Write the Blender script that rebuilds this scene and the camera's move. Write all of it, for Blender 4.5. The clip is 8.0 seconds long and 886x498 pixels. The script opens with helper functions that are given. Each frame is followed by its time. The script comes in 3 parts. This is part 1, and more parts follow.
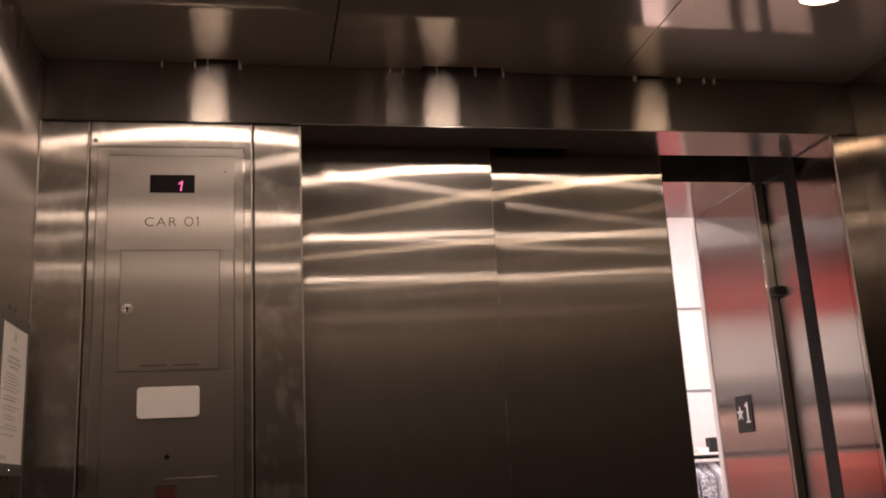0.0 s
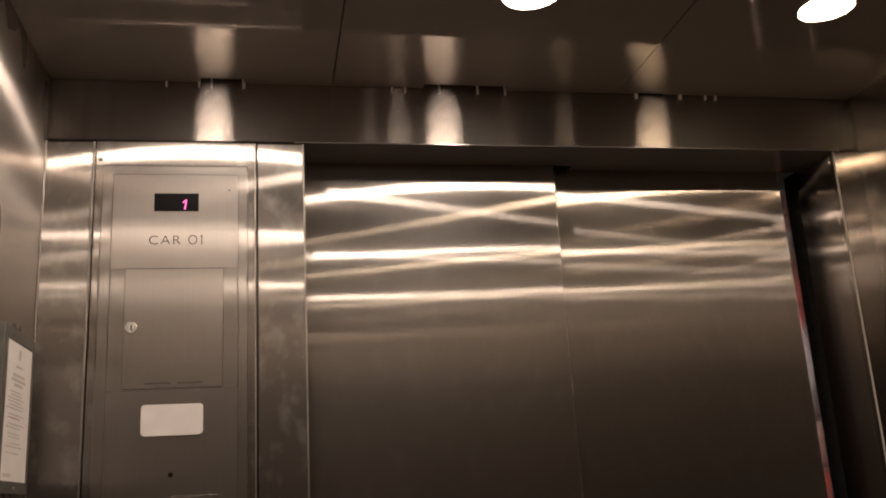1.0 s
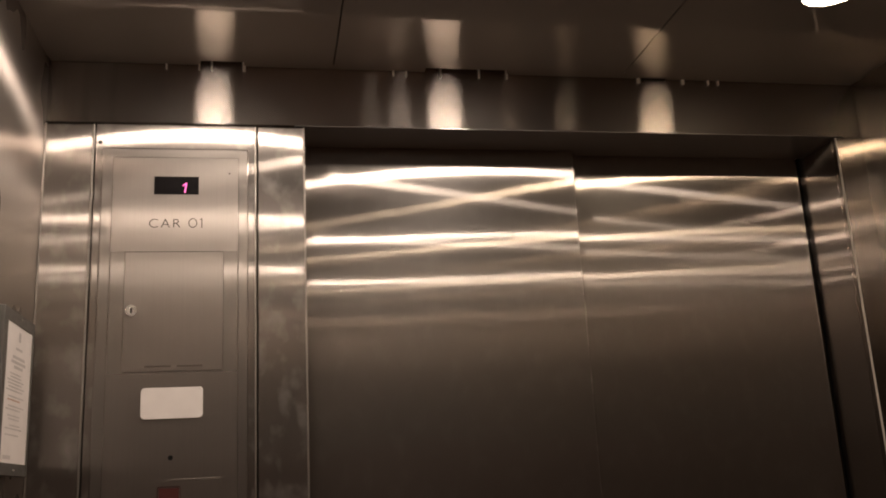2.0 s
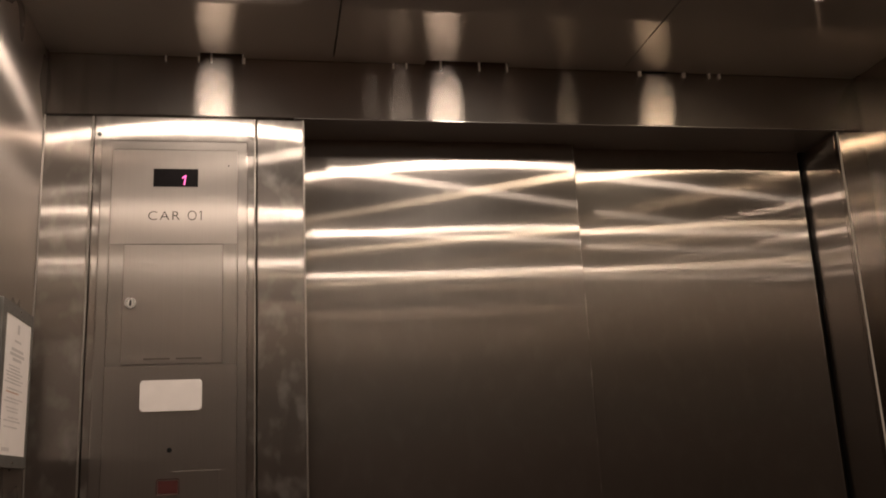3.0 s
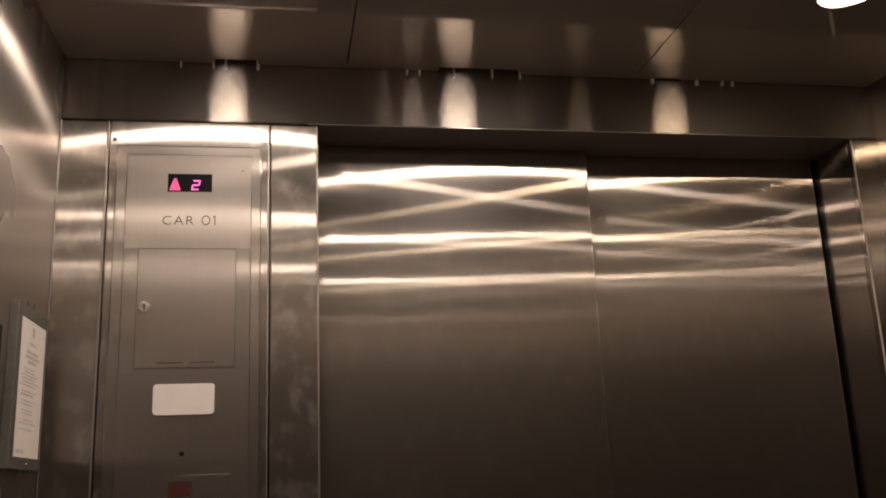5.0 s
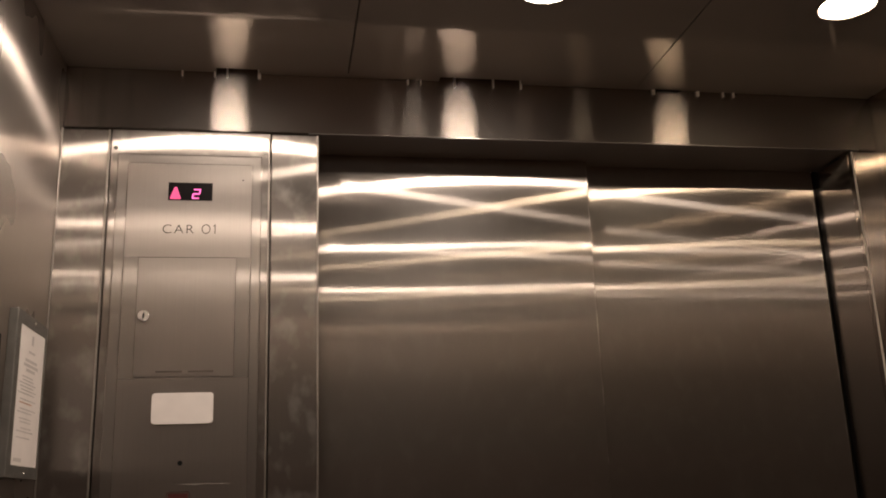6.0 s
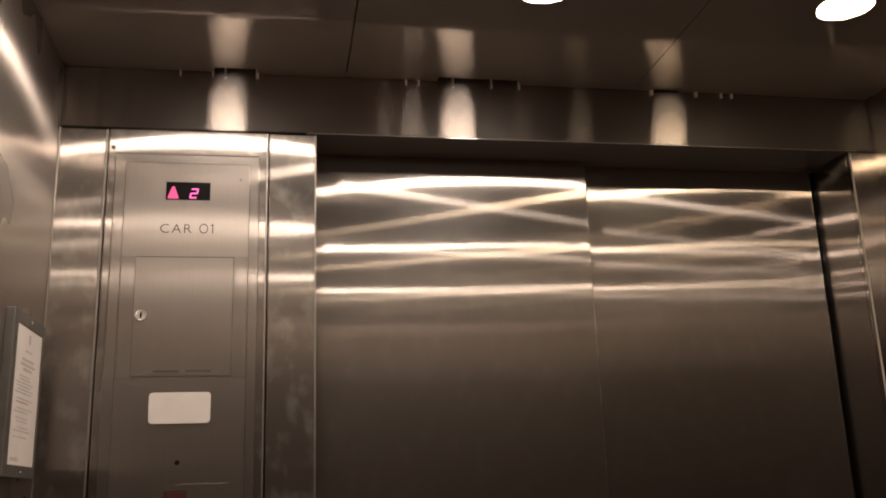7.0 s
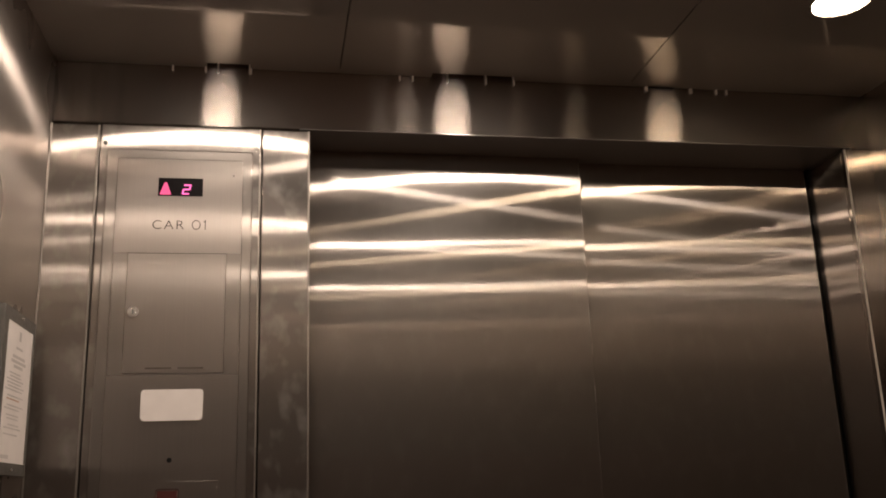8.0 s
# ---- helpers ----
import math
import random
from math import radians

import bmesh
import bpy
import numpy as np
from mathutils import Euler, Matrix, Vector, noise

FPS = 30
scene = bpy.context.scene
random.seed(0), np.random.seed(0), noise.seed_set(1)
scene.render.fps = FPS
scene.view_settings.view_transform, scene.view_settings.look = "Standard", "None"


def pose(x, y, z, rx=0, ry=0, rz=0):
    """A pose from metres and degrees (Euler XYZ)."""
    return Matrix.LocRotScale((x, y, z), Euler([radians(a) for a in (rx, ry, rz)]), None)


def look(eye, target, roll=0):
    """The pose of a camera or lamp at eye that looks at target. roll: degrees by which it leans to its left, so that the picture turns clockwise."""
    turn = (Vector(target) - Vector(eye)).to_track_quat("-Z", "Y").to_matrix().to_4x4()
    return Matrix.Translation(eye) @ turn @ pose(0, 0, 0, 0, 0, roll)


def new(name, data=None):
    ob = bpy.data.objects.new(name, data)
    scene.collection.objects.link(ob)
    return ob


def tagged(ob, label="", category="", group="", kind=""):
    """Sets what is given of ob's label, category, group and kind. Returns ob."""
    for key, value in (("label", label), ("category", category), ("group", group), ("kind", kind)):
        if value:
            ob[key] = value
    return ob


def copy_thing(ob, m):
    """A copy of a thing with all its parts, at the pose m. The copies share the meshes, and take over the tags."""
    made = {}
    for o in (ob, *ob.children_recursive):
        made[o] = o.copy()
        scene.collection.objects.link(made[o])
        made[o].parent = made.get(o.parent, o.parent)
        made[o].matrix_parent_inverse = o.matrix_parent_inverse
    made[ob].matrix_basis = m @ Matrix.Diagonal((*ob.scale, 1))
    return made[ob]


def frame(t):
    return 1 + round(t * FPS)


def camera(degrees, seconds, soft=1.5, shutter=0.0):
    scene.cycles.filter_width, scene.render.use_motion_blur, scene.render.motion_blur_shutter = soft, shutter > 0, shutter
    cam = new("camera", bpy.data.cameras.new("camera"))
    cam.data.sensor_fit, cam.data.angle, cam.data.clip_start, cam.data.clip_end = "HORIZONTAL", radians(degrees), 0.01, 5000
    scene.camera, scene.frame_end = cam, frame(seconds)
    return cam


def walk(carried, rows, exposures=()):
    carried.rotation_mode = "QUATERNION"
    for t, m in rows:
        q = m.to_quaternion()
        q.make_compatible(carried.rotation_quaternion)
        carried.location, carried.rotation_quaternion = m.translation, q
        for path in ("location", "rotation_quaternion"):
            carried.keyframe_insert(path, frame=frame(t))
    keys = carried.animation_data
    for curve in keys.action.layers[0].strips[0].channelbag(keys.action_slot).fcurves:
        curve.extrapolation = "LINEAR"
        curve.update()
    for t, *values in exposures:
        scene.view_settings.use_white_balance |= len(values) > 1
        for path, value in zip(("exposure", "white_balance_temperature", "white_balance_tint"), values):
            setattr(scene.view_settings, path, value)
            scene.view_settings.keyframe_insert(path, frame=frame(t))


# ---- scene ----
cam = camera(51.2, 8.0, soft=1.9)
PATH = [
    (0, (0.3274, -1.7988, 1.4109), (0.7121, 0.1037, 1.8932), -3.15),
    (0.5, (0.3283, -1.8017, 1.4128), (0.7114, 0.0980, 1.9072), -3.19),
    (1, (0.3316, -1.8054, 1.4076), (0.7049, 0.0893, 1.9278), -3.30),
    (1.5, (0.3326, -1.8033, 1.4055), (0.7038, 0.0953, 1.9130), -3.10),
    (3, (0.3391, -1.7980, 1.4058), (0.7052, 0.1094, 1.8834), -2.84),
    (3.5, (0.3403, -1.7967, 1.4064), (0.6945, 0.1117, 1.8884), -2.75),
    (4, (0.3399, -1.7998, 1.4071), (0.6880, 0.1098, 1.8892), -2.82),
    (4.5, (0.3356, -1.8018, 1.4033), (0.6805, 0.1076, 1.8883), -2.61),
    (6, (0.3389, -1.8014, 1.4057), (0.6784, 0.1021, 1.9172), -2.06),
    (6.5, (0.3397, -1.8014, 1.4032), (0.6783, 0.1007, 1.9201), -2.04),
    (7, (0.3412, -1.8005, 1.4037), (0.6830, 0.1020, 1.9175), -1.97),
    (7.5, (0.3480, -1.7977, 1.4051), (0.6920, 0.1065, 1.9109), -1.97),
    (8, (0.3454, -1.7933, 1.4038), (0.6972, 0.1088, 1.9120), -2.00),
]
walk(cam, [(t, look(eye, target, roll)) for t, eye, target, roll in PATH], [(0, -0.36, 6850, 17), (0.2, -0.22, 6800, 17), (0.5, 0.36, 6550, 11), (1.0, 0.33, 6500, 10), (1.6, 0.34, 6500, 10), (3, 0.26, 6500, 10), (4.5, 0.28, 6500, 10), (6, 0.34, 6500, 10), (8, 0.34, 6500, 10)])

# the car, in metres: front wall at y = 0, left wall at XL, right wall at XR, back wall at YB
XL, XR, YB = -0.0955, 1.683, -2.27
HEAD = 2.134                 # top of the door opening
GAP = 0.0225                 # between the ceiling's front edge and the transom
CEIL = 2.262                # underside of the hung ceiling
JL, JR = 0.4067, 1.617        # door jambs
LAMP_POWER = 102.0
LAMP_ROWS = (-0.398, -1.112, -1.82)
LAMP_COLUMNS = (0.214, 0.794, 1.374)

world = bpy.data.worlds.new("world")
scene.world = world
world.use_nodes = True
world.node_tree.nodes["Background"].inputs["Color"].default_value = (0.02, 0.018, 0.016, 1)
world.node_tree.nodes["Background"].inputs["Strength"].default_value = 0.2


# ---- materials ----
def node_material(name):
    mat = bpy.data.materials.new(name)
    mat.use_nodes = True
    nt = mat.node_tree
    return mat, nt, nt.nodes["Principled BSDF"]


def ramp(nt, source, low, high, a=0.3, b=0.7):
    """A ramp of grey values from low to high over source's range a..b."""
    r = nt.nodes.new("ShaderNodeMapRange")
    r.inputs["From Min"].default_value, r.inputs["From Max"].default_value = a, b
    r.inputs["To Min"].default_value, r.inputs["To Max"].default_value = low, high
    nt.links.new(source, r.inputs["Value"])
    return r.outputs["Result"]


def noise_at(nt, scale, stretch=(1, 1, 1), detail=3.0, shift=(0, 0, 0)):
    geo = nt.nodes.new("ShaderNodeNewGeometry")
    mp = nt.nodes.new("ShaderNodeMapping")
    mp.inputs["Scale"].default_value = stretch
    mp.inputs["Location"].default_value = shift
    nt.links.new(geo.outputs["Position"], mp.inputs["Vector"])
    n = nt.nodes.new("ShaderNodeTexNoise")
    n.inputs["Scale"].default_value, n.inputs["Detail"].default_value = scale, detail
    nt.links.new(mp.outputs["Vector"], n.inputs["Vector"])
    return n.outputs["Fac"]


def steel(name, color, along, across, grain="v", wave=0.0003, smudge=0.15, twist=(0, 0, 0), haze=0.05, lines=0.05, prints=0.0, soft=0.24, dull=0.48):
    """Brushed stainless steel: a glossy metal that is smooth along its brush lines and rough across them.
    grain v: upright lines; h: level lines; y: lines along y on a level panel. twist: a slight bow of the sheet."""
    mat, nt, p = node_material(name)
    nt.nodes.remove(p)
    g = nt.nodes.new("ShaderNodeBsdfAnisotropic")
    g.distribution = "MULTI_GGX"
    wide = nt.nodes.new("ShaderNodeBsdfAnisotropic")
    wide.inputs["Roughness"].default_value = dull
    both = nt.nodes.new("ShaderNodeMixShader")
    both.inputs[0].default_value = haze
    if prints:
        smears = ramp(nt, noise_at(nt, 26, (1, 1, 0.7), 2.5, (2, 4, 0.62)), haze, haze + prints, 0.50, 0.80)
        nt.links.new(smears, both.inputs[0])
    mid = nt.nodes.new("ShaderNodeBsdfAnisotropic")
    mid.distribution = "MULTI_GGX"
    low = min(along * 10, across * 0.5)
    mid.inputs["Anisotropy"].default_value = 1.0 - math.sqrt(low / across)
    mid.inputs["Roughness"].default_value = (low * across) ** 0.25
    pair = nt.nodes.new("ShaderNodeMixShader")
    pair.inputs[0].default_value = soft
    nt.links.new(g.outputs["BSDF"], pair.inputs[1])
    nt.links.new(mid.outputs["BSDF"], pair.inputs[2])
    nt.links.new(pair.outputs["Shader"], both.inputs[1])
    nt.links.new(wide.outputs["BSDF"], both.inputs[2])
    nt.links.new(both.outputs["Shader"], nt.nodes["Material Output"].inputs["Surface"])
    g.inputs["Anisotropy"].default_value = 1.0 - math.sqrt(along / across)
    rough = (along * across) ** 0.25
    t = nt.nodes.new("ShaderNodeCombineXYZ")
    for i, v in enumerate({"v": (0, 0, 1), "h": (1, 0, 0), "y": (0, 1, 0)}[grain]):
        t.inputs[i].default_value = v
    nt.links.new(t.outputs["Vector"], g.inputs["Tangent"])
    nt.links.new(t.outputs["Vector"], mid.inputs["Tangent"])
    bump = nt.nodes.new("ShaderNodeBump")
    bump.inputs["Strength"].default_value, bump.inputs["Distance"].default_value = 1.0, wave
    nt.links.new(noise_at(nt, 2.2, (1, 1, 0.5), 0.0, (7, 3, 1)), bump.inputs["Height"])
    add = nt.nodes.new("ShaderNodeVectorMath")
    add.operation = "ADD"
    add.inputs[1].default_value = twist
    nt.links.new(bump.outputs["Normal"], add.inputs[0])
    unit = nt.nodes.new("ShaderNodeVectorMath")
    unit.operation = "NORMALIZE"
    nt.links.new(add.outputs["Vector"], unit.inputs[0])
    nt.links.new(unit.outputs["Vector"], g.inputs["Normal"])
    nt.links.new(unit.outputs["Vector"], mid.inputs["Normal"])
    stretch = {"v": (1, 1, 0.006), "h": (0.006, 0.006, 1), "y": (1, 0.006, 1)}[grain]
    streak = noise_at(nt, 800, stretch, 2.0)
    cloud = noise_at(nt, 6, (1, 1, 0.6), 2.0, (3, 1, 2))
    mix = nt.nodes.new("ShaderNodeMix")
    mix.data_type = "RGBA"
    mix.inputs[6].default_value = (*[c * (1 - lines) for c in color], 1)
    mix.inputs[7].default_value = (*color, 1)
    nt.links.new(ramp(nt, streak, 0.0, 1.0), mix.inputs[0])
    nt.links.new(mix.outputs[2], g.inputs["Color"])
    wide.inputs["Color"].default_value = (*[0.5 * c + 0.5 * sum(color) / 3 for c in color], 1)
    nt.links.new(mix.outputs[2], mid.inputs["Color"])
    nt.links.new(ramp(nt, cloud, rough, rough * (1 + smudge), 0.2, 0.8), g.inputs["Roughness"])
    return mat


def plain(name, color, rough=0.5, metal=0.0, var=0.12, scale=14.0, bump=0.0002, shine=0.5):
    mat, nt, p = node_material(name)
    p.inputs["Specular IOR Level"].default_value = shine
    p.inputs["Metallic"].default_value = metal
    n = noise_at(nt, scale, (1, 1, 1), 4.0)
    mix = nt.nodes.new("ShaderNodeMix")
    mix.data_type = "RGBA"
    mix.inputs[6].default_value = (*[c * (1 - var) for c in color], 1)
    mix.inputs[7].default_value = (*[min(1, c * (1 + var)) for c in color], 1)
    nt.links.new(ramp(nt, n, 0.0, 1.0), mix.inputs[0])
    nt.links.new(mix.outputs[2], p.inputs["Base Color"])
    nt.links.new(ramp(nt, noise_at(nt, scale * 6), max(0.0, rough - 0.08), min(1.0, rough + 0.08)), p.inputs["Roughness"])
    b = nt.nodes.new("ShaderNodeBump")
    b.inputs["Distance"].default_value = bump
    nt.links.new(noise_at(nt, scale * 25), b.inputs["Height"])
    nt.links.new(b.outputs["Normal"], p.inputs["Normal"])
    return mat


def glowing(name, color, strength, base=(0.1, 0.1, 0.1)):
    mat, nt, p = node_material(name)
    p.inputs["Base Color"].default_value = (*base, 1)
    p.inputs["Emission Color"].default_value = (*color, 1)
    p.inputs["Emission Strength"].default_value = strength
    return mat


STEEL = (0.45, 0.412, 0.382)
steel_door = steel("brushed_steel_door", STEEL, 0.0020, 0.30, wave=0.0008, haze=0.14, prints=0.05, soft=0.20, dull=0.40)
steel_front = steel("brushed_steel_front", STEEL, 0.003, 0.28, wave=0.0003, smudge=0.25, haze=0.10, prints=0.40)
steel_wall = steel("brushed_steel_wall", STEEL, 0.015, 0.30, wave=0.0006, haze=0.07)
# darkened to stand in for a person's dark reflection in the lower doors
steel_back = steel("darkened_brushed_steel_back", (0.31, 0.27, 0.238), 0.015, 0.30, wave=0.0003, haze=0.01)
# right wall and strip: the same steel, its colour lowered for dimmer light
steel_wall_dim = steel("brushed_steel_wall_dim", (0.36, 0.325, 0.295), 0.016, 0.12, wave=0.0004, haze=0.01, soft=0.06)
steel_strip = steel("brushed_steel_strip", (0.39, 0.35, 0.315), 0.0005, 0.06, wave=0.0012, haze=0.02, soft=0.02)
steel_plate = steel("satin_steel_plate", STEEL, 0.018, 0.30, wave=0.0002, lines=0.06, haze=0.11)
steel_surround = steel("satin_steel_surround", STEEL, 0.008, 0.30, wave=0.0002, haze=0.16)
steel_frieze = steel("brushed_steel_frieze", (0.44, 0.40, 0.365), 0.004, 0.50, grain="h", wave=0.0001, twist=(0.014, 0, 0), haze=0.10, soft=0.0)
steel_ceiling = steel("polished_steel_ceiling", (0.82, 0.75, 0.69), 0.003, 0.008, grain="y", wave=0.0003, haze=0.36, soft=0.25, dull=0.62)
steel_soffit = steel("brushed_steel_soffit", (0.58, 0.53, 0.49), 0.004, 0.012, grain="y", wave=0.0001, haze=0.30, soft=0.25, dull=0.62)
steel_hall = steel("brushed_steel_hall", STEEL, 0.0012, 0.15, wave=0.0005, lines=0.03, soft=0.05)
steel_reveal = steel("brushed_steel_reveal", STEEL, 0.0014, 0.085, wave=0.0005, lines=0.03, soft=0.10, haze=0.03)
steel_edge = plain("bright_steel_edge", (0.36, 0.335, 0.31), 0.36, 1.0, 0.08, 60)
# worn steel, pale and nearly matte so the edge highlight stays even
worn_lit_edge = plain("worn_lit_steel_edge", (0.55, 0.51, 0.47), 0.6, 0.15, 0.08, 60)
# matte near-white, standing in for light caught by the metal tabs
tab_lit_white = plain("lit_white_on_tab", (0.92, 0.89, 0.85), 0.45, 0.0, 0.03, 60)
can_white = plain("downlight_reflector", (0.42, 0.40, 0.37), 0.5, 0.0, 0.04, 60)
chrome = plain("chrome", (0.75, 0.73, 0.70), 0.18, 1.0, 0.05, 60)
black = plain("black_paint", (0.008, 0.008, 0.008), 0.75)
# near black for unlit gaps and holes, and for a black screw head
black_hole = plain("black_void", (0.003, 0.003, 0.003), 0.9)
rubber = plain("black_rubber", (0.012, 0.012, 0.012), 0.6)
dark_lens = plain("smoked_lens", (0.004, 0.002, 0.003), 0.5, 0.0, 0.05, shine=0.1)
engraved = plain("engraved_black", (0.02, 0.017, 0.014), 0.8, shine=0.1)
faint_print = plain("worn_engraving", (0.05, 0.042, 0.035), 0.8, shine=0.1)
worn_ink = plain("worn_ink", (0.12, 0.10, 0.085), 0.7, 0.0, shine=0.2)
white_plastic = plain("white_plastic", (0.92, 0.87, 0.85), 0.35, 0.0, 0.03, 30, 0.00005)
paper = plain("notice_paper", (0.90, 0.85, 0.83), 0.7, 0.0, 0.04, 20)
ink = plain("grey_print", (0.64, 0.60, 0.59), 0.8)
ink_orange = plain("orange_print", (0.62, 0.42, 0.33), 0.8)
frame_grey = plain("grey_anodised_frame", (0.20, 0.195, 0.185), 0.42, 0.6, 0.10, 40)
laminate = plain("brown_laminate", (0.040, 0.018, 0.011), 0.45, 0.0, 0.25, 6)
floor_mat = plain("dark_floor", (0.215, 0.135, 0.098), 0.55, 0.0, 0.3, 20, 0.0008)
lens_glow = glowing("downlight_lens", (1.0, 0.822, 0.675), LAMP_POWER * 0.94)
lens_warm = glowing("downlight_lens_warm", (1.0, 0.77, 0.54), LAMP_POWER * 0.54)
led_pink = glowing("pink_led", (1.0, 0.045, 0.23), 0.9)
led_digit = glowing("pink_led_digit", (1.0, 0.11, 0.42), 1.7)
led_red = glowing("dim_red_led", (0.9, 0.03, 0.02), 0.010, (0.045, 0.009, 0.007))
store_white = plain("store_white", (0.82, 0.80, 0.80), 0.6, 0.0, 0.03)
store_red = plain("store_red", (0.58, 0.10, 0.10), 0.5, 0.0, 0.08)
store_tile = plain("store_floor", (0.82, 0.74, 0.71), 0.25, 0.0, 0.06)
store_pink = plain("store_pink", (0.72, 0.22, 0.26), 0.5, 0.0, 0.05)
store_grey = plain("store_grey", (0.25, 0.25, 0.27), 0.5)
store_glow = glowing("store_light_panel", (1.0, 0.90, 0.87), 15.0, (0.8, 0.8, 0.8))
cloth_colors = {"red": (0.60, 0.06, 0.07), "peach": (0.72, 0.42, 0.32), "grey": (0.30, 0.30, 0.34), "white": (0.70, 0.70, 0.76), "navy": (0.05, 0.05, 0.09)}
cloths = {k: plain("cloth_" + k, c, 0.85, 0.0, 0.3, 30, 0.002) for k, c in cloth_colors.items()}
cloths["check"] = plain("cloth_check", (0.42, 0.42, 0.48), 0.85, 0.0, 0.9, 55, 0.002)


# ---- building helpers ----
def box(bm, x0, x1, y0, y1, z0, z1, bevel=0.0, segments=2):
    """A box with rounded edges, added to bm."""
    v = [bm.verts.new((x, y, z)) for x in (x0, x1) for y in (y0, y1) for z in (z0, z1)]
    faces = [bm.faces.new([v[i] for i in q]) for q in ((0, 1, 3, 2), (4, 6, 7, 5), (0, 4, 5, 1), (2, 3, 7, 6), (0, 2, 6, 4), (1, 5, 7, 3))]
    if bevel:
        edges = list({e for f in faces for e in f.edges})
        bmesh.ops.bevel(bm, geom=edges, offset=bevel, segments=segments, profile=0.5, affect="EDGES")
    return bm


def boxed(*args, **more):
    return box(bmesh.new(), *args, **more)


def prism(bm, outline, y0, y1):
    """An outline of (x, z) points drawn out from y0 to y1."""
    a = [bm.verts.new((x, y0, z)) for x, z in outline]
    b = [bm.verts.new((x, y1, z)) for x, z in outline]
    n = len(outline)
    bm.faces.new(a)
    bm.faces.new(b[::-1])
    for i in range(n):
        bm.faces.new((a[i], b[i], b[(i + 1) % n], a[(i + 1) % n]))
    return bm


def rounded(x0, x1, z0, z1, r, n=6):
    pts = []
    for cx, cz, a0 in ((x1 - r, z0 + r, -90), (x1 - r, z1 - r, 0), (x0 + r, z1 - r, 90), (x0 + r, z0 + r, 180)):
        for i in range(n + 1):
            a = radians(a0 + 90 * i / n)
            pts.append((cx + r * math.cos(a), cz + r * math.sin(a)))
    return pts


def disc(cx, cz, r, n=28):
    return [(cx + r * math.cos(2 * math.pi * i / n), cz + r * math.sin(2 * math.pi * i / n)) for i in range(n)]


def mesh_of(name, bm, material):
    bmesh.ops.recalc_face_normals(bm, faces=bm.faces)
    me = bpy.data.meshes.new(name)
    bm.to_mesh(me)
    bm.free()
    me.materials.append(material)
    return me


def part(name, bm, material, parent=None, label=""):
    ob = new(name, mesh_of(name, bm, material))
    if parent is not None:
        ob.parent = parent
    return tagged(ob, label)


def thing(name, label, category, group="", place=(0, 0, 0)):
    ob = new(name)
    ob.empty_display_size = 0.05
    ob.location = place
    return tagged(ob, label, category, group)


def structure(name, bm, material, label=""):
    return tagged(part(name, bm, material), label, "", "", "structure")


def lettering(name, text, size, x, y, z, material, parent, label="", thick=0.0003, spacing=1.0, stretch=1.0, thin=0.0):
    """Raised or filled letters that face the car, their lower left corner at x, z."""
    curve = bpy.data.curves.new(name, "FONT")
    curve.body, curve.size, curve.extrude, curve.space_character = text, size, thick, spacing
    curve.offset = -thin
    tmp = new(name, curve)
    me = bpy.data.meshes.new_from_object(tmp.evaluated_get(bpy.context.evaluated_depsgraph_get()))
    bpy.data.objects.remove(tmp)
    me.transform(pose(x, y, z, 90, 0, 0) @ Matrix.Diagonal((stretch, 1, 1, 1)))
    me.materials.clear()
    me.materials.append(material)
    ob = new(name, me)
    ob.parent = parent
    return tagged(ob, label)


# ---- the shell of the car ----
structure("floor", boxed(XL - 0.05, XR + 0.05, YB - 0.05, 0.2, -0.05, 0.0), floor_mat, "dark hard floor of the lift car")
structure("wall_left", boxed(XL - 0.03, XL, YB, 0.03, 0.0, 2.45, bevel=0.001), steel_wall, "brushed stainless steel side wall")
structure("wall_right", boxed(XR, XR + 0.03, YB, 0.03, 0.0, 2.45, bevel=0.001), steel_wall_dim, "brushed stainless steel side wall")
structure("wall_back", boxed(XL - 0.03, XR + 0.03, YB - 0.03, YB, 0.0, 2.45), steel_back, "plain brushed steel back wall")
structure("back_panel", boxed(XL + 0.004, XR - 0.004, YB, YB + 0.006, 0.10, 1.585, bevel=0.002), laminate, "dark reddish brown laminate lower panel")
structure("car_roof", boxed(XL - 0.05, XR + 0.05, YB - 0.05, 0.5, 2.45, 2.48), black, "dark roof above the hung ceiling")

# front wall: filler strips and transom with its soffit
structure("front_strip_left", boxed(XL, -0.0015, 0.0, 0.03, 0.0, HEAD - 0.004, bevel=0.0022), steel_front, "brushed steel filler strip")
structure("front_return_left", boxed(0.3128, JL, 0.0, 0.118, 0.0, HEAD - 0.004, bevel=0.0022), steel_front, "smudged brushed steel door return")
structure("front_return_right", boxed(JR + 0.0006, XR, 0.0, 0.018, 0.0, HEAD - 0.004, bevel=0.0004), steel_strip, "brushed steel strip beside the doors")
structure("door_reveal", boxed(JR, JR + 0.012, 0.0182, 0.160, 0.0, HEAD - 0.004, bevel=0.0002), steel_reveal, "brushed steel door reveal")
# thin strips added so the rounded panel edges show a highlight line
structure("edge_highlight_strip", boxed(-0.0062, -0.0022, -0.0012, 0.004, 0.0, HEAD - 0.004, bevel=0.001), steel_edge, "thin strip added for the bright line of a rounded steel edge")
structure("edge_highlight_strip", boxed(0.3066, 0.3101, -0.0010, 0.004, 0.0, HEAD - 0.004, bevel=0.001), steel_edge, "thin strip added for the bright line of a rounded steel edge")
structure("edge_highlight_strip", boxed(JL - 0.0032, JL + 0.0008, -0.0014, 0.004, 0.0, HEAD - 0.004, bevel=0.001), steel_edge, "thin strip added for the bright line of a rounded steel edge")
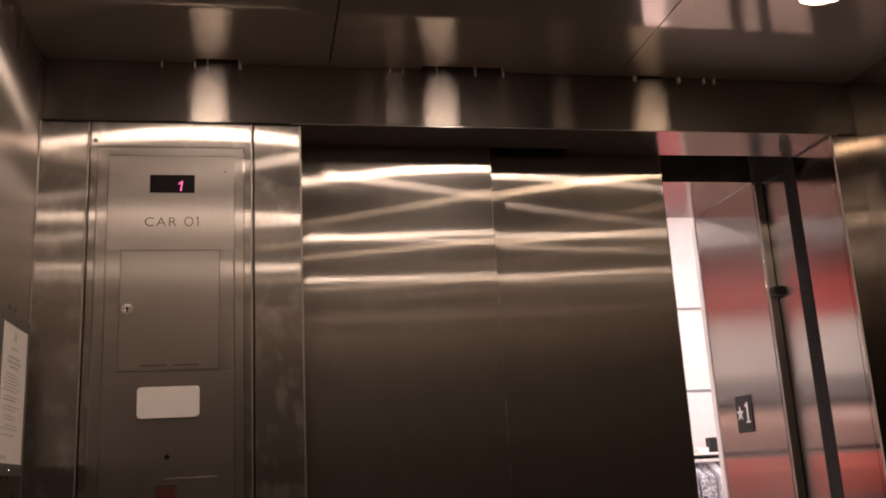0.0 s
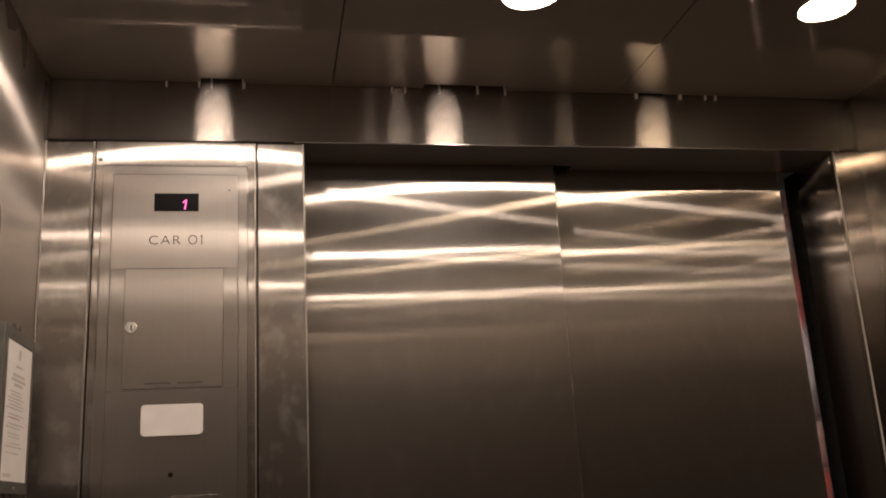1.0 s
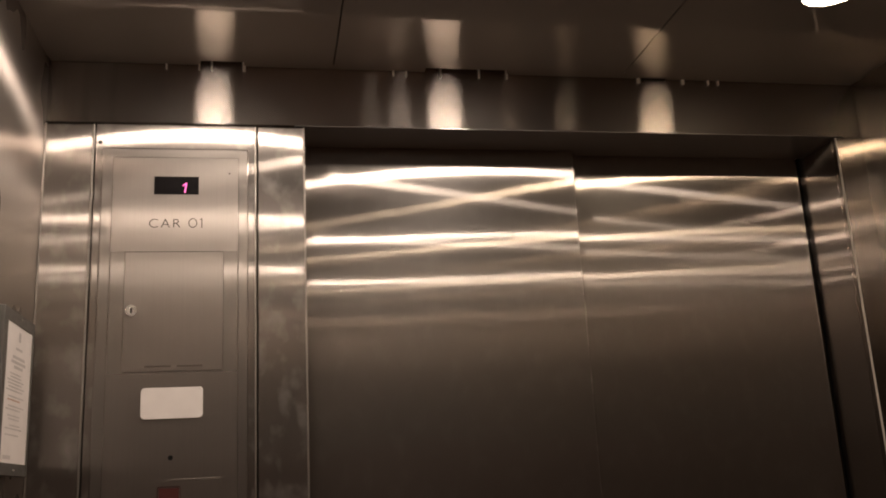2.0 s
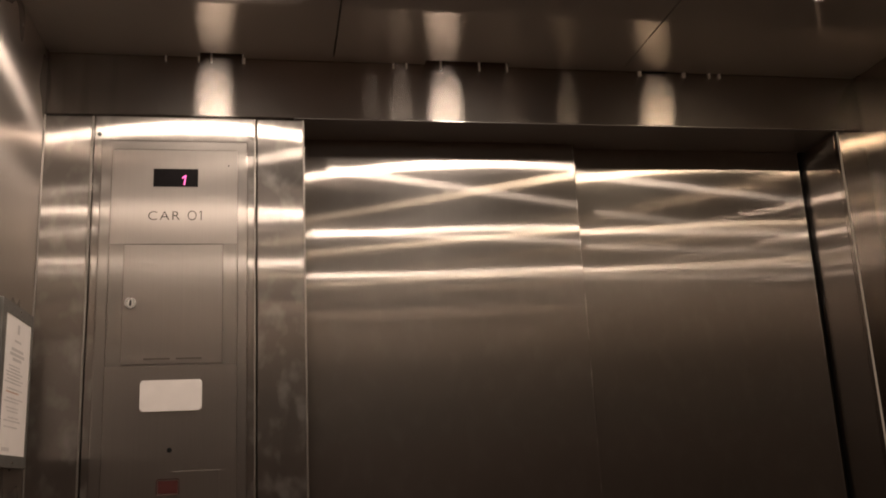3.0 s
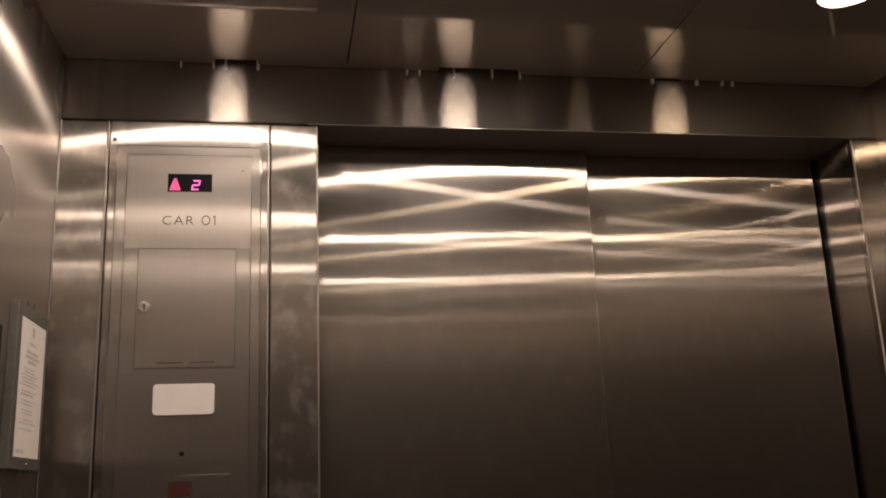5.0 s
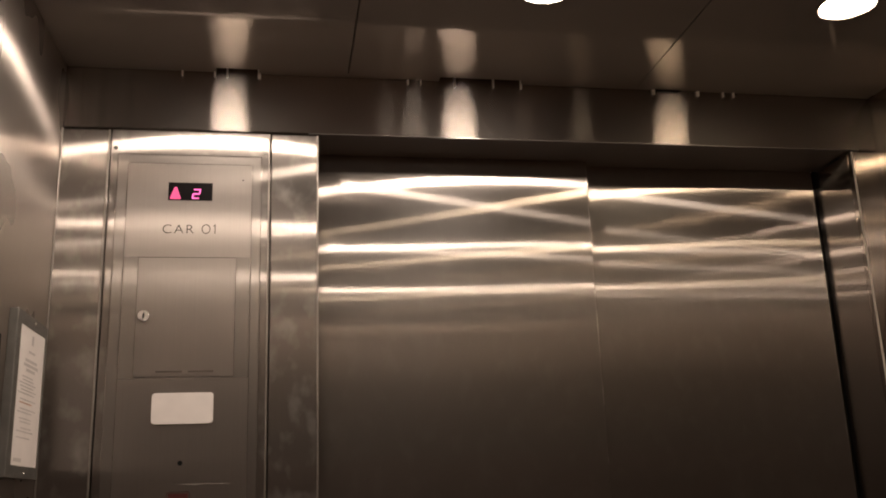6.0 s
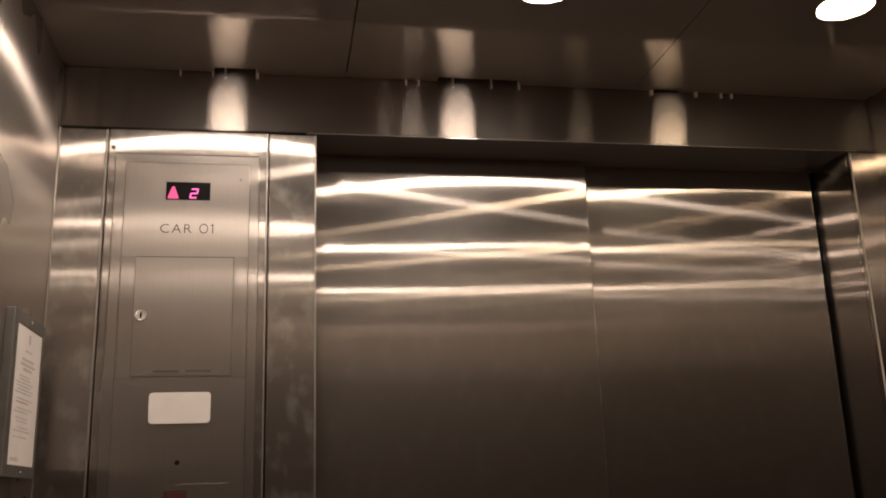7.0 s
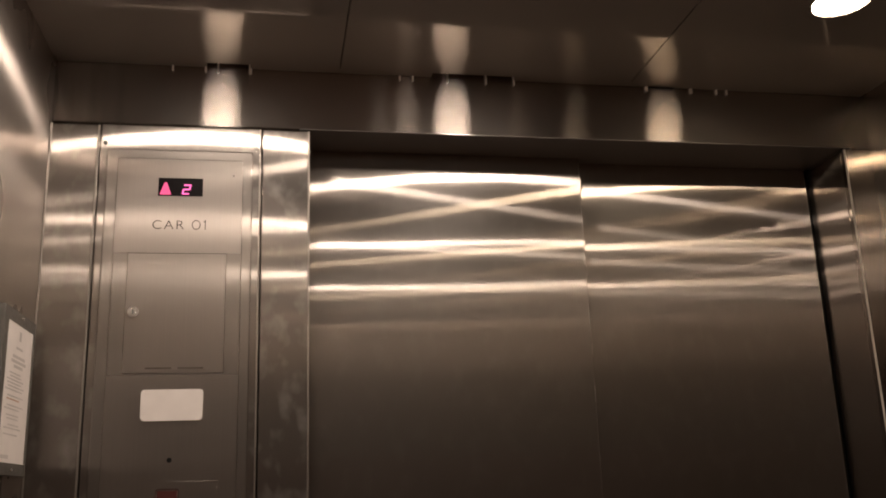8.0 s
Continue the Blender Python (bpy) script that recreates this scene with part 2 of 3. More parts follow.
structure("edge_highlight_strip", boxed(JR - 0.0006, JR + 0.0016, -0.0010, 0.004, 0.0, HEAD - 0.004, bevel=0.0004), worn_lit_edge, "thin strip added for the bright line of a rounded steel edge")
# added strip that catches the glints of the buried wall edge
structure("corner_glint_strip", boxed(XL + 0.0002, XL + 0.0040, -0.0046, -0.0004, 0.0, HEAD - 0.004, bevel=0.0016), steel_edge, "thin strip added for glints on the side wall's bevelled edge")
structure("joint_backing", boxed(XL, 0.318, 0.031, 0.04, 0.0, HEAD), black, "dark backing behind the panel joints")


SLOTS = ((0.1985, 0.2856), (0.664, 0.8454))


def transom():
    """The steel band over the doors; metal tabs, coloured near white to look lit, join its top to the ceiling."""
    ob = structure("transom", boxed(XL + 0.0005, XR - 0.0005, 0.001, 0.03, HEAD, 2.45, bevel=0.0018), steel_frieze, "dark brushed steel transom above the doors")
    # black board added over the gap so that it looks dark from below
    part("gap_shade_board", boxed(XL + 0.002, XR - 0.002, -0.060, 0.0005, CEIL + 0.055, CEIL + 0.060), black_hole, ob, "black board added to keep the ceiling gap dark")
    for x in (0.131, 0.196, 0.2208, 0.2856, 0.5966, 0.6245, 0.6991, 0.7837, 0.8454, 1.1504, 1.256, 1.3174, 1.3423):
        wide = 0.0032 if x in (0.2856, 1.1504, 1.256) else 0.0017
        part("slot_tab", boxed(x - wide, x + wide, -0.0045, 0.0015, CEIL - 0.0105, CEIL + 0.013, bevel=0.0006), tab_lit_white, ob, "bent metal tab coloured near white to look lit")
    # black strip drawn for the dark of a narrow open slot
    part("slot_line", boxed(1.154, 1.214, -0.0040, 0.0012, CEIL - 0.0015, CEIL + 0.003), black_hole, ob)
    return ob


transom()
structure("soffit", boxed(JL - 0.02, 1.024, 0.0012, 0.1205, HEAD - 0.0005, HEAD + 0.02), steel_soffit, "steel underside of the door head")
structure("soffit_deep", boxed(1.024, JR + 0.02, 0.0012, 0.1505, HEAD - 0.0005, HEAD + 0.02), steel_soffit, "steel underside of the door head")


# ---- hung ceiling: three panels with recessed downlights ----
LENS_R, LENS_DEPTH = 0.050, 0.0050


def pierced_panel(x0, x1, y0, y1, holes, r, z0, z1, n=40):
    """A level sheet with round openings at the places holes, one behind the other along y."""
    bm = bmesh.new()
    cuts = [y0] + [(p[1] + q[1]) / 2 for p, q in zip(holes, holes[1:])] + [y1]
    for (cx, cy), ya, yb in zip(holes, cuts, cuts[1:]):
        ring, rim = [], []
        for i in range(n):
            c, d = math.cos(2 * math.pi * (i + 0.5) / n), math.sin(2 * math.pi * (i + 0.5) / n)
            reach = min((x1 - cx if c > 0 else cx - x0) / abs(c), (yb - cy if d > 0 else cy - ya) / abs(d))
            ring.append((cx + r * c, cy + r * d))
            rim.append((cx + reach * c, cy + reach * d))
        for z in (z0, z1):
            inner = [bm.verts.new((x, y, z)) for x, y in ring]
            outer = [bm.verts.new((x, y, z)) for x, y in rim]
            corner = {(k, m): bm.verts.new(((x0, x1)[k], (ya, yb)[m], z)) for k in (0, 1) for m in (0, 1)}
            for i in range(n):
                j = (i + 1) % n
                (ax, ay), (bx, by) = rim[i], rim[j]
                on_x = abs(ax - x0) < 1e-6 or abs(ax - x1) < 1e-6
                also_x = abs(bx - x0) < 1e-6 or abs(bx - x1) < 1e-6
                face = [inner[i], outer[i], outer[j], inner[j]]
                if on_x != also_x:
                    face.insert(2, corner[(int(ax + bx > 2 * cx), int(ay + by > 2 * cy))])
                bm.faces.new(face)
            if z == z0:
                low = inner
        for i in range(n):
            bm.faces.new((low[i], low[(i + 1) % n], inner[(i + 1) % n], inner[i]))
    for xa, xb, ya, yb in ((x0, x0, y0, y1), (x1, x1, y0, y1), (x0, x1, y0, y0), (x0, x1, y1, y1)):
        bm.faces.new([bm.verts.new(p) for p in ((xa, ya, z0), (xb, yb, z0), (xb, yb, z1), (xa, ya, z1))])
    return bm


def ceiling():
    y1, y0 = -GAP, YB + 0.004
    xs = (XL + 0.001, 0.4685, 1.1065, XR - 0.001)
    for (a, b), cx in zip(zip(xs, xs[1:]), LAMP_COLUMNS):
        a, b = (a - 0.0018 if a == xs[0] else a), (b + 0.0018 if b == xs[-1] else b)
        holes = [(cx, y) for y in sorted(LAMP_ROWS)]
        structure("ceiling", pierced_panel(a + 0.0013, b - 0.0013, y0, y1, holes, LENS_R + 0.001, CEIL, CEIL + 0.012), steel_ceiling, "dark polished steel ceiling panel")
    # closing strip along the transom, left open at the vent slots
    ends = [XL + 0.003] + [v for s in SLOTS for v in s] + [XR - 0.003]
    for a, b in zip(ends[::2], ends[1::2]):
        structure("ceiling_edge", boxed(a, b, -GAP + 0.001, -0.0005, CEIL + 0.0008, CEIL + 0.010), steel_ceiling, "dark steel edge strip of the ceiling")


ceiling()


def turned(rings, n=40, cap=False):
    """A body of revolution from (radius, z) pairs."""
    bm = bmesh.new()
    loops = [[bm.verts.new((q * math.cos(2 * math.pi * i / n), q * math.sin(2 * math.pi * i / n), z)) for i in range(n)] for q, z in rings]
    for a, b in zip(loops, loops[1:]):
        for i in range(n):
            bm.faces.new((a[i], a[(i + 1) % n], b[(i + 1) % n], b[i]))
    if cap:
        bm.faces.new(loops[-1])
    return bm


def downlight(x, y, glow):
    lamp = thing("downlight", "round recessed downlight glowing warm white in the steel ceiling", "ceiling light", "ceiling downlights", (x, y, CEIL))
    d = LENS_DEPTH
    part("lens", turned(((LENS_R - 0.0015, d), (0.043, d - 0.0030), (0.030, d - 0.0062), (0.015, d - 0.0078)), cap=True), glow, lamp, "glowing white lens")
    part("can", turned(((LENS_R + 0.0002, -0.0005), (LENS_R - 0.0008, 0.004), (LENS_R - 0.001, d + 0.001), (LENS_R + 0.006, d + 0.016), (0.020, d + 0.030)), cap=True), can_white, lamp, "pale inner reflector")
    part("trim_ring", turned(((LENS_R + 0.0002, 0.001), (LENS_R + 0.0012, -0.0016), (LENS_R + 0.004, -0.0018), (LENS_R + 0.006, 0.0))), chrome, lamp, "thin polished trim ring")
    return lamp


for x, glow in zip(LAMP_COLUMNS, (lens_glow, lens_glow, lens_warm)):
    first = downlight(x, LAMP_ROWS[0], glow)
    for y in LAMP_ROWS[1:]:
        copy_thing(first, pose(x, y, CEIL))


# ---- car doors: two sliding panels ----
def door_panel(name, x0, x1, y, label):
    """A door panel whose leading edge is at x1; its object's origin lies on that edge."""
    ob = thing(name, label, "lift door", "car doors", (x1, y, 0))
    part("panel", boxed(x0 - x1, 0, 0, 0.026, 0.012, 2.30, bevel=0.0018), steel_door, ob)
    part("leading_edge", boxed(-0.012, -0.0005, 0.026, 0.032, 0.012, 2.30, bevel=0.001), rubber, ob, "black rubber edge strip")
    part("edge_fold", boxed(-0.0035, 0.0004, -0.0007, 0.004, 0.012, 2.30, bevel=0.0012), steel_front, ob, "bright folded edge")
    return ob


slow_door = door_panel("sliding_door", 0.360, 1.023, 0.1225, "brushed stainless steel sliding lift door panel, slow leaf")
fast_door = door_panel("sliding_door", 0.960, 1.616, 0.1525, "brushed stainless steel sliding lift door panel, leading leaf")


landing_fast = tagged(door_panel("landing_door", 0.90, 1.616, 0.286, "brushed steel landing door leaf closing behind the car door"), "", "", "landing doors")
landing_slow = tagged(door_panel("landing_door", 0.30, 1.023, 0.329, "brushed steel landing door leaf, outer slow leaf"), "", "", "landing doors")


# ---- car operating panel ----
def operating_panel():
    cop = thing("operating_panel", "tall stainless steel lift operating panel with floor display", "lift panel")
    part("swing_panel", boxed(0.0005, 0.3108, 0.0, 0.03, 0.02, HEAD - 0.003, bevel=0.0022), steel_front, cop)
    part("surround", boxed(0.0140, 0.2943, -0.004, 0.001, 0.30, 2.0795, bevel=0.0028), steel_surround, cop, "satin raised surround plate")
    part("groove", boxed(0.0352, 0.2758, -0.0044, -0.003, 0.32, 2.0594), faint_print, cop, "dark groove line")
    part("face_plate", boxed(0.0360, 0.2750, -0.0058, -0.003, 0.32, 2.0586, bevel=0.0008), steel_plate, cop, "satin steel face plate")
    y = -0.0058
    # floor display
    disp = part("display", prism(bmesh.new(), [(0.1138, 1.9822), (0.1986, 1.9822), (0.1986, 2.0192), (0.1138, 2.0192)], y - 0.0006, y + 0.001), dark_lens, cop, "black smoked floor display")
    segments, arrow = digits(disp, y - 0.0006)
    lettering("lettering", "CAR", 0.0262, 0.1042, y - 0.0001, 1.9145, engraved, cop, "engraved dark letters CAR", spacing=1.18, stretch=1.09, thin=0.0004)
    zero = bmesh.new()
    rings = [[zero.verts.new((0.1882 + rx * math.cos(2 * math.pi * i / 32), yy, 1.9240 + rz * math.sin(2 * math.pi * i / 32))) for i in range(32)]
             for rx, rz, yy in ((0.0084, 0.0097, y), (0.0084, 0.0097, y - 0.0004), (0.0068, 0.0081, y - 0.0004), (0.0068, 0.0081, y))]
    for p, q in zip(rings, rings[1:]):
        for i in range(32):
            zero.faces.new((p[i], p[(i + 1) % 32], q[(i + 1) % 32], q[i]))
    part("lettering", zero, engraved, cop, "engraved dark numeral 0")
    part("lettering", prism(bmesh.new(), [(0.2046, 1.9143), (0.2062, 1.9143), (0.2062, 1.9337), (0.2048, 1.9337), (0.2019, 1.9305), (0.2019, 1.9290), (0.2046, 1.9312)], y - 0.0004, y), engraved, cop, "engraved dark numeral 1")
    # service hatch in its smoother bezel
    part("hatch_bezel", boxed(0.0372, 0.2738, y - 0.0003, y + 0.001, 1.6318, 1.8672, bevel=0.0001), steel_surround, cop, "smooth steel bezel round the hatch")
    hatch = part("hatch_gap", boxed(0.0631, 0.2478, y - 0.0006, y + 0.001, 1.6345, 1.8660), faint_print, cop, "fine dark gap round the hatch")
    part("hatch", boxed(0.0639, 0.2470, y - 0.0012, y + 0.001, 1.6353, 1.8652, bevel=0.0005), steel_plate, cop, "small locked steel service hatch")
    lock = part("lock", prism(bmesh.new(), disc(0.0787, 1.7508, 0.0107), y - 0.006, y), chrome, cop, "round chrome key lock")
    part("keyhole", prism(bmesh.new(), rounded(0.0773, 0.0803, 1.7458, 1.7558, 0.0012), y - 0.0064, y - 0.005), black_hole, lock)
    for a, b in ((0.1045, 0.1525), (0.1632, 0.210)):
        part("worn_print", boxed(a, b, y - 0.0015, y - 0.001, 1.6428, 1.6462), worn_ink, cop, "worn unreadable engraved line")
    # emergency light
    light = bmesh.new()
    prism(light, rounded(0.1006, 0.2116, 1.5474, 1.6046, 0.006), y - 0.005, y)
    edges = [e for e in light.edges if all(abs(v.co.y - (y - 0.005)) < 1e-6 for v in e.verts)]
    bmesh.ops.bevel(light, geom=edges, offset=0.0022, segments=3, profile=0.5, affect="EDGES")
    part("emergency_light", light, white_plastic, cop, "unlit white plastic emergency light cover")
    part("sensor_hole", prism(bmesh.new(), disc(0.155, 1.4767, 0.0045), y - 0.0004, y + 0.001), black_hole, cop, "small dark hole")
    part("pin_hole", prism(bmesh.new(), disc(0.2574, 2.0266, 0.0016), y - 0.0004, y + 0.001), black_hole, cop)
    part("screw", prism(bmesh.new(), disc(0.0093, 2.0914, 0.0042), -0.0012, 0.001), black_hole, cop, "black screw head")
    part("screw", prism(bmesh.new(), disc(0.2999, 2.0888, 0.0042), -0.0014, 0.001), frame_grey, cop, "steel screw head")
    # lower dark window with a dim red sign
    part("lower_trim", boxed(0.156, 0.2440, y - 0.0020, y + 0.001, 1.26, 1.4385, bevel=0.0003), steel_edge, cop, "thin bright steel edge")
    low = part("lower_window", boxed(0.112, 0.2437, y - 0.0024, y + 0.001, 1.26, 1.4375), steel_plate, cop, "dark window with a dim red sign")
    part("red_sign", boxed(0.1335, 0.1745, y - 0.0028, y - 0.001, 1.397, 1.4260, bevel=0.004), led_red, low, "dim red lit sign")
    return segments, arrow


UNLIT = 0.004


def digits(disp, y):
    """Bars of the floor digit and the arrow; an unlit bar lies behind the black face."""
    lean = 0.14
    x0, x1, z0, z1 = 0.1607, 0.1755, 1.9857, 2.0063
    zm, w = (z0 + z1) / 2, 0.0027

    def slanted(pts):
        return [(x + lean * (z - z0) - 0.002, z) for x, z in pts]

    def level(z):
        return rounded(x0 + 0.0012, x1 - 0.0012, z - w / 2, z + w / 2, 0.0010, 3)

    def upright(x, za, zb):
        return rounded(x - w / 2, x + w / 2, za, zb, 0.0010, 3)

    shapes = {
        "a": level(z1 - w / 2), "g": level(zm), "d": level(z0 + w / 2),
        "b": upright(x1 - w / 2, zm, z1), "c": upright(x1 - w / 2, z0, zm),
        "e": upright(x0 + w / 2, z0, zm),
        "flag": [(x1 - 0.0075, z1 - 0.0075), (x1 - 0.0075, z1 - 0.0045), (x1 - 0.002, z1), (x1 - 0.002, z1 - 0.0042)],
    }
    segs = {}
    for key, pts in shapes.items():
        segs[key] = part("digit_bar", prism(bmesh.new(), slanted(pts), y - 0.0005, y + 0.0006), led_digit, disp, "bright pink digit bar")
    tri = [(0.1174, 1.9846), (0.1378, 1.9846), (0.1378, 1.9876), (0.1301, 2.0096), (0.1255, 2.0096), (0.1174, 1.9876)]
    arrow = part("up_arrow", prism(bmesh.new(), tri, y - 0.0005, y + 0.0006), led_pink, disp, "pink up arrow")
    return segs, arrow


SEGMENTS, ARROW = operating_panel()


# ---- notice frame on the left wall ----
def notice_frame():
    x = XL
    y0, y1, z0, z1 = -0.243, -0.048, 1.4535, 1.7205
    fr = thing("notice_frame", "grey metal frame holding a printed white notice on the wall", "notice frame")
    py0, py1, pz0, pz1 = -0.2175, -0.0575, 1.4735, 1.7000
    bm = bmesh.new()
    box(bm, x, x + 0.0145, y0, py0, z0, z1, 0.0015)
    box(bm, x, x + 0.0145, py1, y1, z0, z1, 0.0015)
    box(bm, x, x + 0.0141, py0 - 0.001, py1 + 0.001, pz1, z1, 0.0008)
    box(bm, x, x + 0.0141, py0 - 0.001, py1 + 0.001, z0, pz0, 0.0008)
    part("frame", bm, frame_grey, fr)
    sheet = part("notice", boxed(x, x + 0.0130, py0, py1, pz0, pz1), paper, fr, "white printed notice")
    xs = x + 0.0132
    rnd = random.Random(4)

    def line(yc, width, z, h, mat=ink):
        part("print_line", boxed(xs - 0.0005, xs, yc - width / 2, yc + width / 2, z - h / 2, z + h / 2), mat, sheet)

    mid = (py0 + py1) / 2
    line(mid, 0.012, pz1 - 0.018, 0.016)
    line(mid, 0.040, pz1 - 0.039, 0.004)
    for z, w in ((pz1 - 0.054, 0.075), (pz1 - 0.062, 0.090), (pz1 - 0.070, 0.055)):
        line(mid, w, z, 0.005)
    z = pz1 - 0.082
    while z > pz1 - 0.185:
        mat = ink_orange if pz1 - 0.132 < z < pz1 - 0.120 else ink
        line(mid - 0.01 + rnd.uniform(-0.01, 0.01), rnd.uniform(0.065, 0.105), z, 0.0022, mat)
        z -= rnd.choice((0.0055, 0.0055, 0.010))
    line(mid - 0.040, 0.045, pz0 + 0.009, 0.006)
    for z in (z1 - 0.008, z0 + 0.009):
        bm = bmesh.new()
        bmesh.ops.create_uvsphere(bm, u_segments=10, v_segments=6, radius=0.0022)
        bmesh.ops.translate(bm, verts=bm.verts, vec=(x + 0.0145, mid, z))
        part("screw", bm, chrome, fr, "small bright screw")
    return fr


notice_frame()
box_thing = thing("wall_box", "small black box fixed on the steel side wall", "wall box")
part("body", boxed(XL, XL + 0.018, -0.60, -0.334, 1.47, 1.662, bevel=0.003), black, box_thing)

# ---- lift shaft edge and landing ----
# black blocks added around the landing doors to keep shop light out
structure("shaft_block_head", boxed(-0.2, 2.2, 0.185, 0.363, 2.31, 2.46), black_hole, "black block added at the shaft head against shop light")
# solid black in place of the unlit gap beside the car
structure("dark_gap_block", boxed(JR + 0.003, 2.2, 0.163, 0.218, 0.0, 2.14), black_hole, "black block standing for the unlit gap beside the car")
structure("shaft_block_left", boxed(-0.5, 0.05, 0.19, 0.363, 0.0, 2.46), black_hole, "black block added at the shaft side against shop light")
structure("shaft_block_right", boxed(JR + 0.091, 2.2, 0.218, 0.363, 0.0, 2.14), black_hole, "black block added at the shaft side against shop light")
strike = thing("strike_column", "narrow stainless steel strike column beside the landing door", "strike column")
part("front_strip", boxed(JR + 0.001, JR + 0.0245, 0.352, 0.3635, 0.0, 2.13, bevel=0.002), steel_surround, strike)
part("side_strip", boxed(JR + 0.0250, JR + 0.042, 0.2195, 0.3518, 0.0, 2.13, bevel=0.002), steel_hall, strike)
bm = bmesh.new()
bmesh.ops.create_cone(bm, cap_ends=True, segments=24, radius1=0.020, radius2=0.016, depth=0.024)
bmesh.ops.bevel(bm, geom=list(bm.edges), offset=0.003, segments=2, affect="EDGES")
bmesh.ops.rotate(bm, verts=bm.verts, matrix=Euler((radians(90), 0, 0)).to_matrix())
bmesh.ops.scale(bm, verts=bm.verts, vec=(1.35, 1, 0.8))
bmesh.ops.translate(bm, verts=bm.verts, vec=(JR + 0.0195, 0.333, 1.834))
part("bumper", bm, rubber, strike, "black rubber bumper")

jamb = structure("landing_jamb", boxed(JR, JR + 0.06, 0.364, 0.705, 0.0, 2.138, bevel=0.002), steel_hall, "brushed steel landing door jamb")
structure("landing_jamb_trim", boxed(JR - 0.003, JR + 0.10, 0.706, 0.733, 0.0, 2.20, bevel=0.003), store_white, "pale edge trim of the landing door frame")
structure("landing_head", boxed(0.0, JR, 0.364, 0.705, 2.138, 2.46), steel_soffit, "steel underside of the landing door head")
structure("landing_jamb_left", boxed(JL - 0.05, JL, 0.364, 0.70, 0.0, 2.138), steel_hall, "brushed steel landing door jamb")


def floor_plate():
    sign = thing("floor_sign", "black tactile floor plate with a white star and 1", "sign")
    x, y0, y1, z0, z1 = JR, 0.513, 0.598, 1.4895, 1.5885
    part("plate", boxed(x - 0.003, x, y0, y1, z0, z1, bevel=0.0006), black, sign)
    bm = bmesh.new()
    pts = []
    yc, zc = 0.576, 1.541
    for i in range(10):
        a, r = math.pi / 2 + i * math.pi / 5, (0.0185 if i % 2 == 0 else 0.0080)
        pts.append((yc - r * math.cos(a), zc + r * 1.15 * math.sin(a)))
    va = [bm.verts.new((x - 0.004, p, q)) for p, q in pts]
    vb = [bm.verts.new((x - 0.002, p, q)) for p, q in pts]
    bm.faces.new(va)
    for i in range(10):
        bm.faces.new((va[i], vb[i], vb[(i + 1) % 10], va[(i + 1) % 10]))
    part("star", bm, store_white, sign, "raised white star")
    bm = bmesh.new()
    box(bm, x - 0.004, x - 0.002, 0.532, 0.5395, 1.5185, 1.5685)
    box(bm, x - 0.004, x - 0.002, 0.525, 0.5465, 1.5145, 1.5190)
    box(bm, x - 0.004, x - 0.002, 0.5395, 0.5475, 1.5575, 1.5640)
    part("numeral", bm, store_white, sign, "raised white numeral 1")


floor_plate()


# ---- the shop beyond the landing ----
def shop():
    y_back = 5.0
    structure("shop_floor", boxed(-5, 8, 0.36, y_back + 0.2, -0.05, 0.0), store_tile, "pale shop floor")
    structure("shop_ceiling", boxed(-5, 8, 0.69, y_back + 0.2, 3.5, 3.55), store_white, "white shop ceiling")
    structure("shop_wall", boxed(-5, 8, y_back, y_back + 0.1, 0, 3.5), store_white, "white shop wall")
    structure("shop_wall_left", boxed(-5.1, -5, 0.4, y_back, 0, 3.5), store_white, "white shop wall")
    structure("shop_wall_right", boxed(8, 8.1, 0.4, y_back, 0, 3.5), store_white, "white shop wall")
    structure("landing_wall", boxed(JR + 0.10, 8, 0.60, 0.70, 0, 3.5), store_white, "white landing wall")
    structure("landing_wall_left", boxed(-5, JL - 0.05, 0.60, 0.70, 0, 3.5), store_white, "white landing wall")
    structure("landing_wall_top", boxed(-5, 8, 0.60, 0.70, 2.46, 3.5), store_white, "white landing wall")
    structure("red_fascia", boxed(-5, 2.2, y_back - 0.06, y_back, 2.55, 3.05, bevel=0.01), store_red, "red fascia band along the shop wall")
    structure("dark_bulkhead", boxed(-5, 2.2, y_back - 0.5, y_back, 3.06, 3.5, bevel=0.01), store_grey, "grey bulkhead over the shop wall")
    structure("dark_shelf", boxed(-5, 2.2, y_back - 0.45, y_back, 1.84, 2.02, bevel=0.01), store_grey, "dark grey shelf along the shop wall")
    for x in (-3.6, -1.6, 0.4, 2.4, 4.4, 6.4):
        for y in (1.8, 3.6):
            lamp = thing("shop_light", "square white light panel in the shop ceiling", "ceiling light", "shop lights", (x, y, 3.49))
            part("diffuser", boxed(-0.6, 0.6, -0.3, 0.3, -0.01, 0.0), store_glow, lamp)
    for z in (1.97, 2.62):
        structure("wall_joint", boxed(2.6, 8, y_back - 0.012, y_back, z, z + 0.015), store_grey, "shadow joint in the white shop wall")


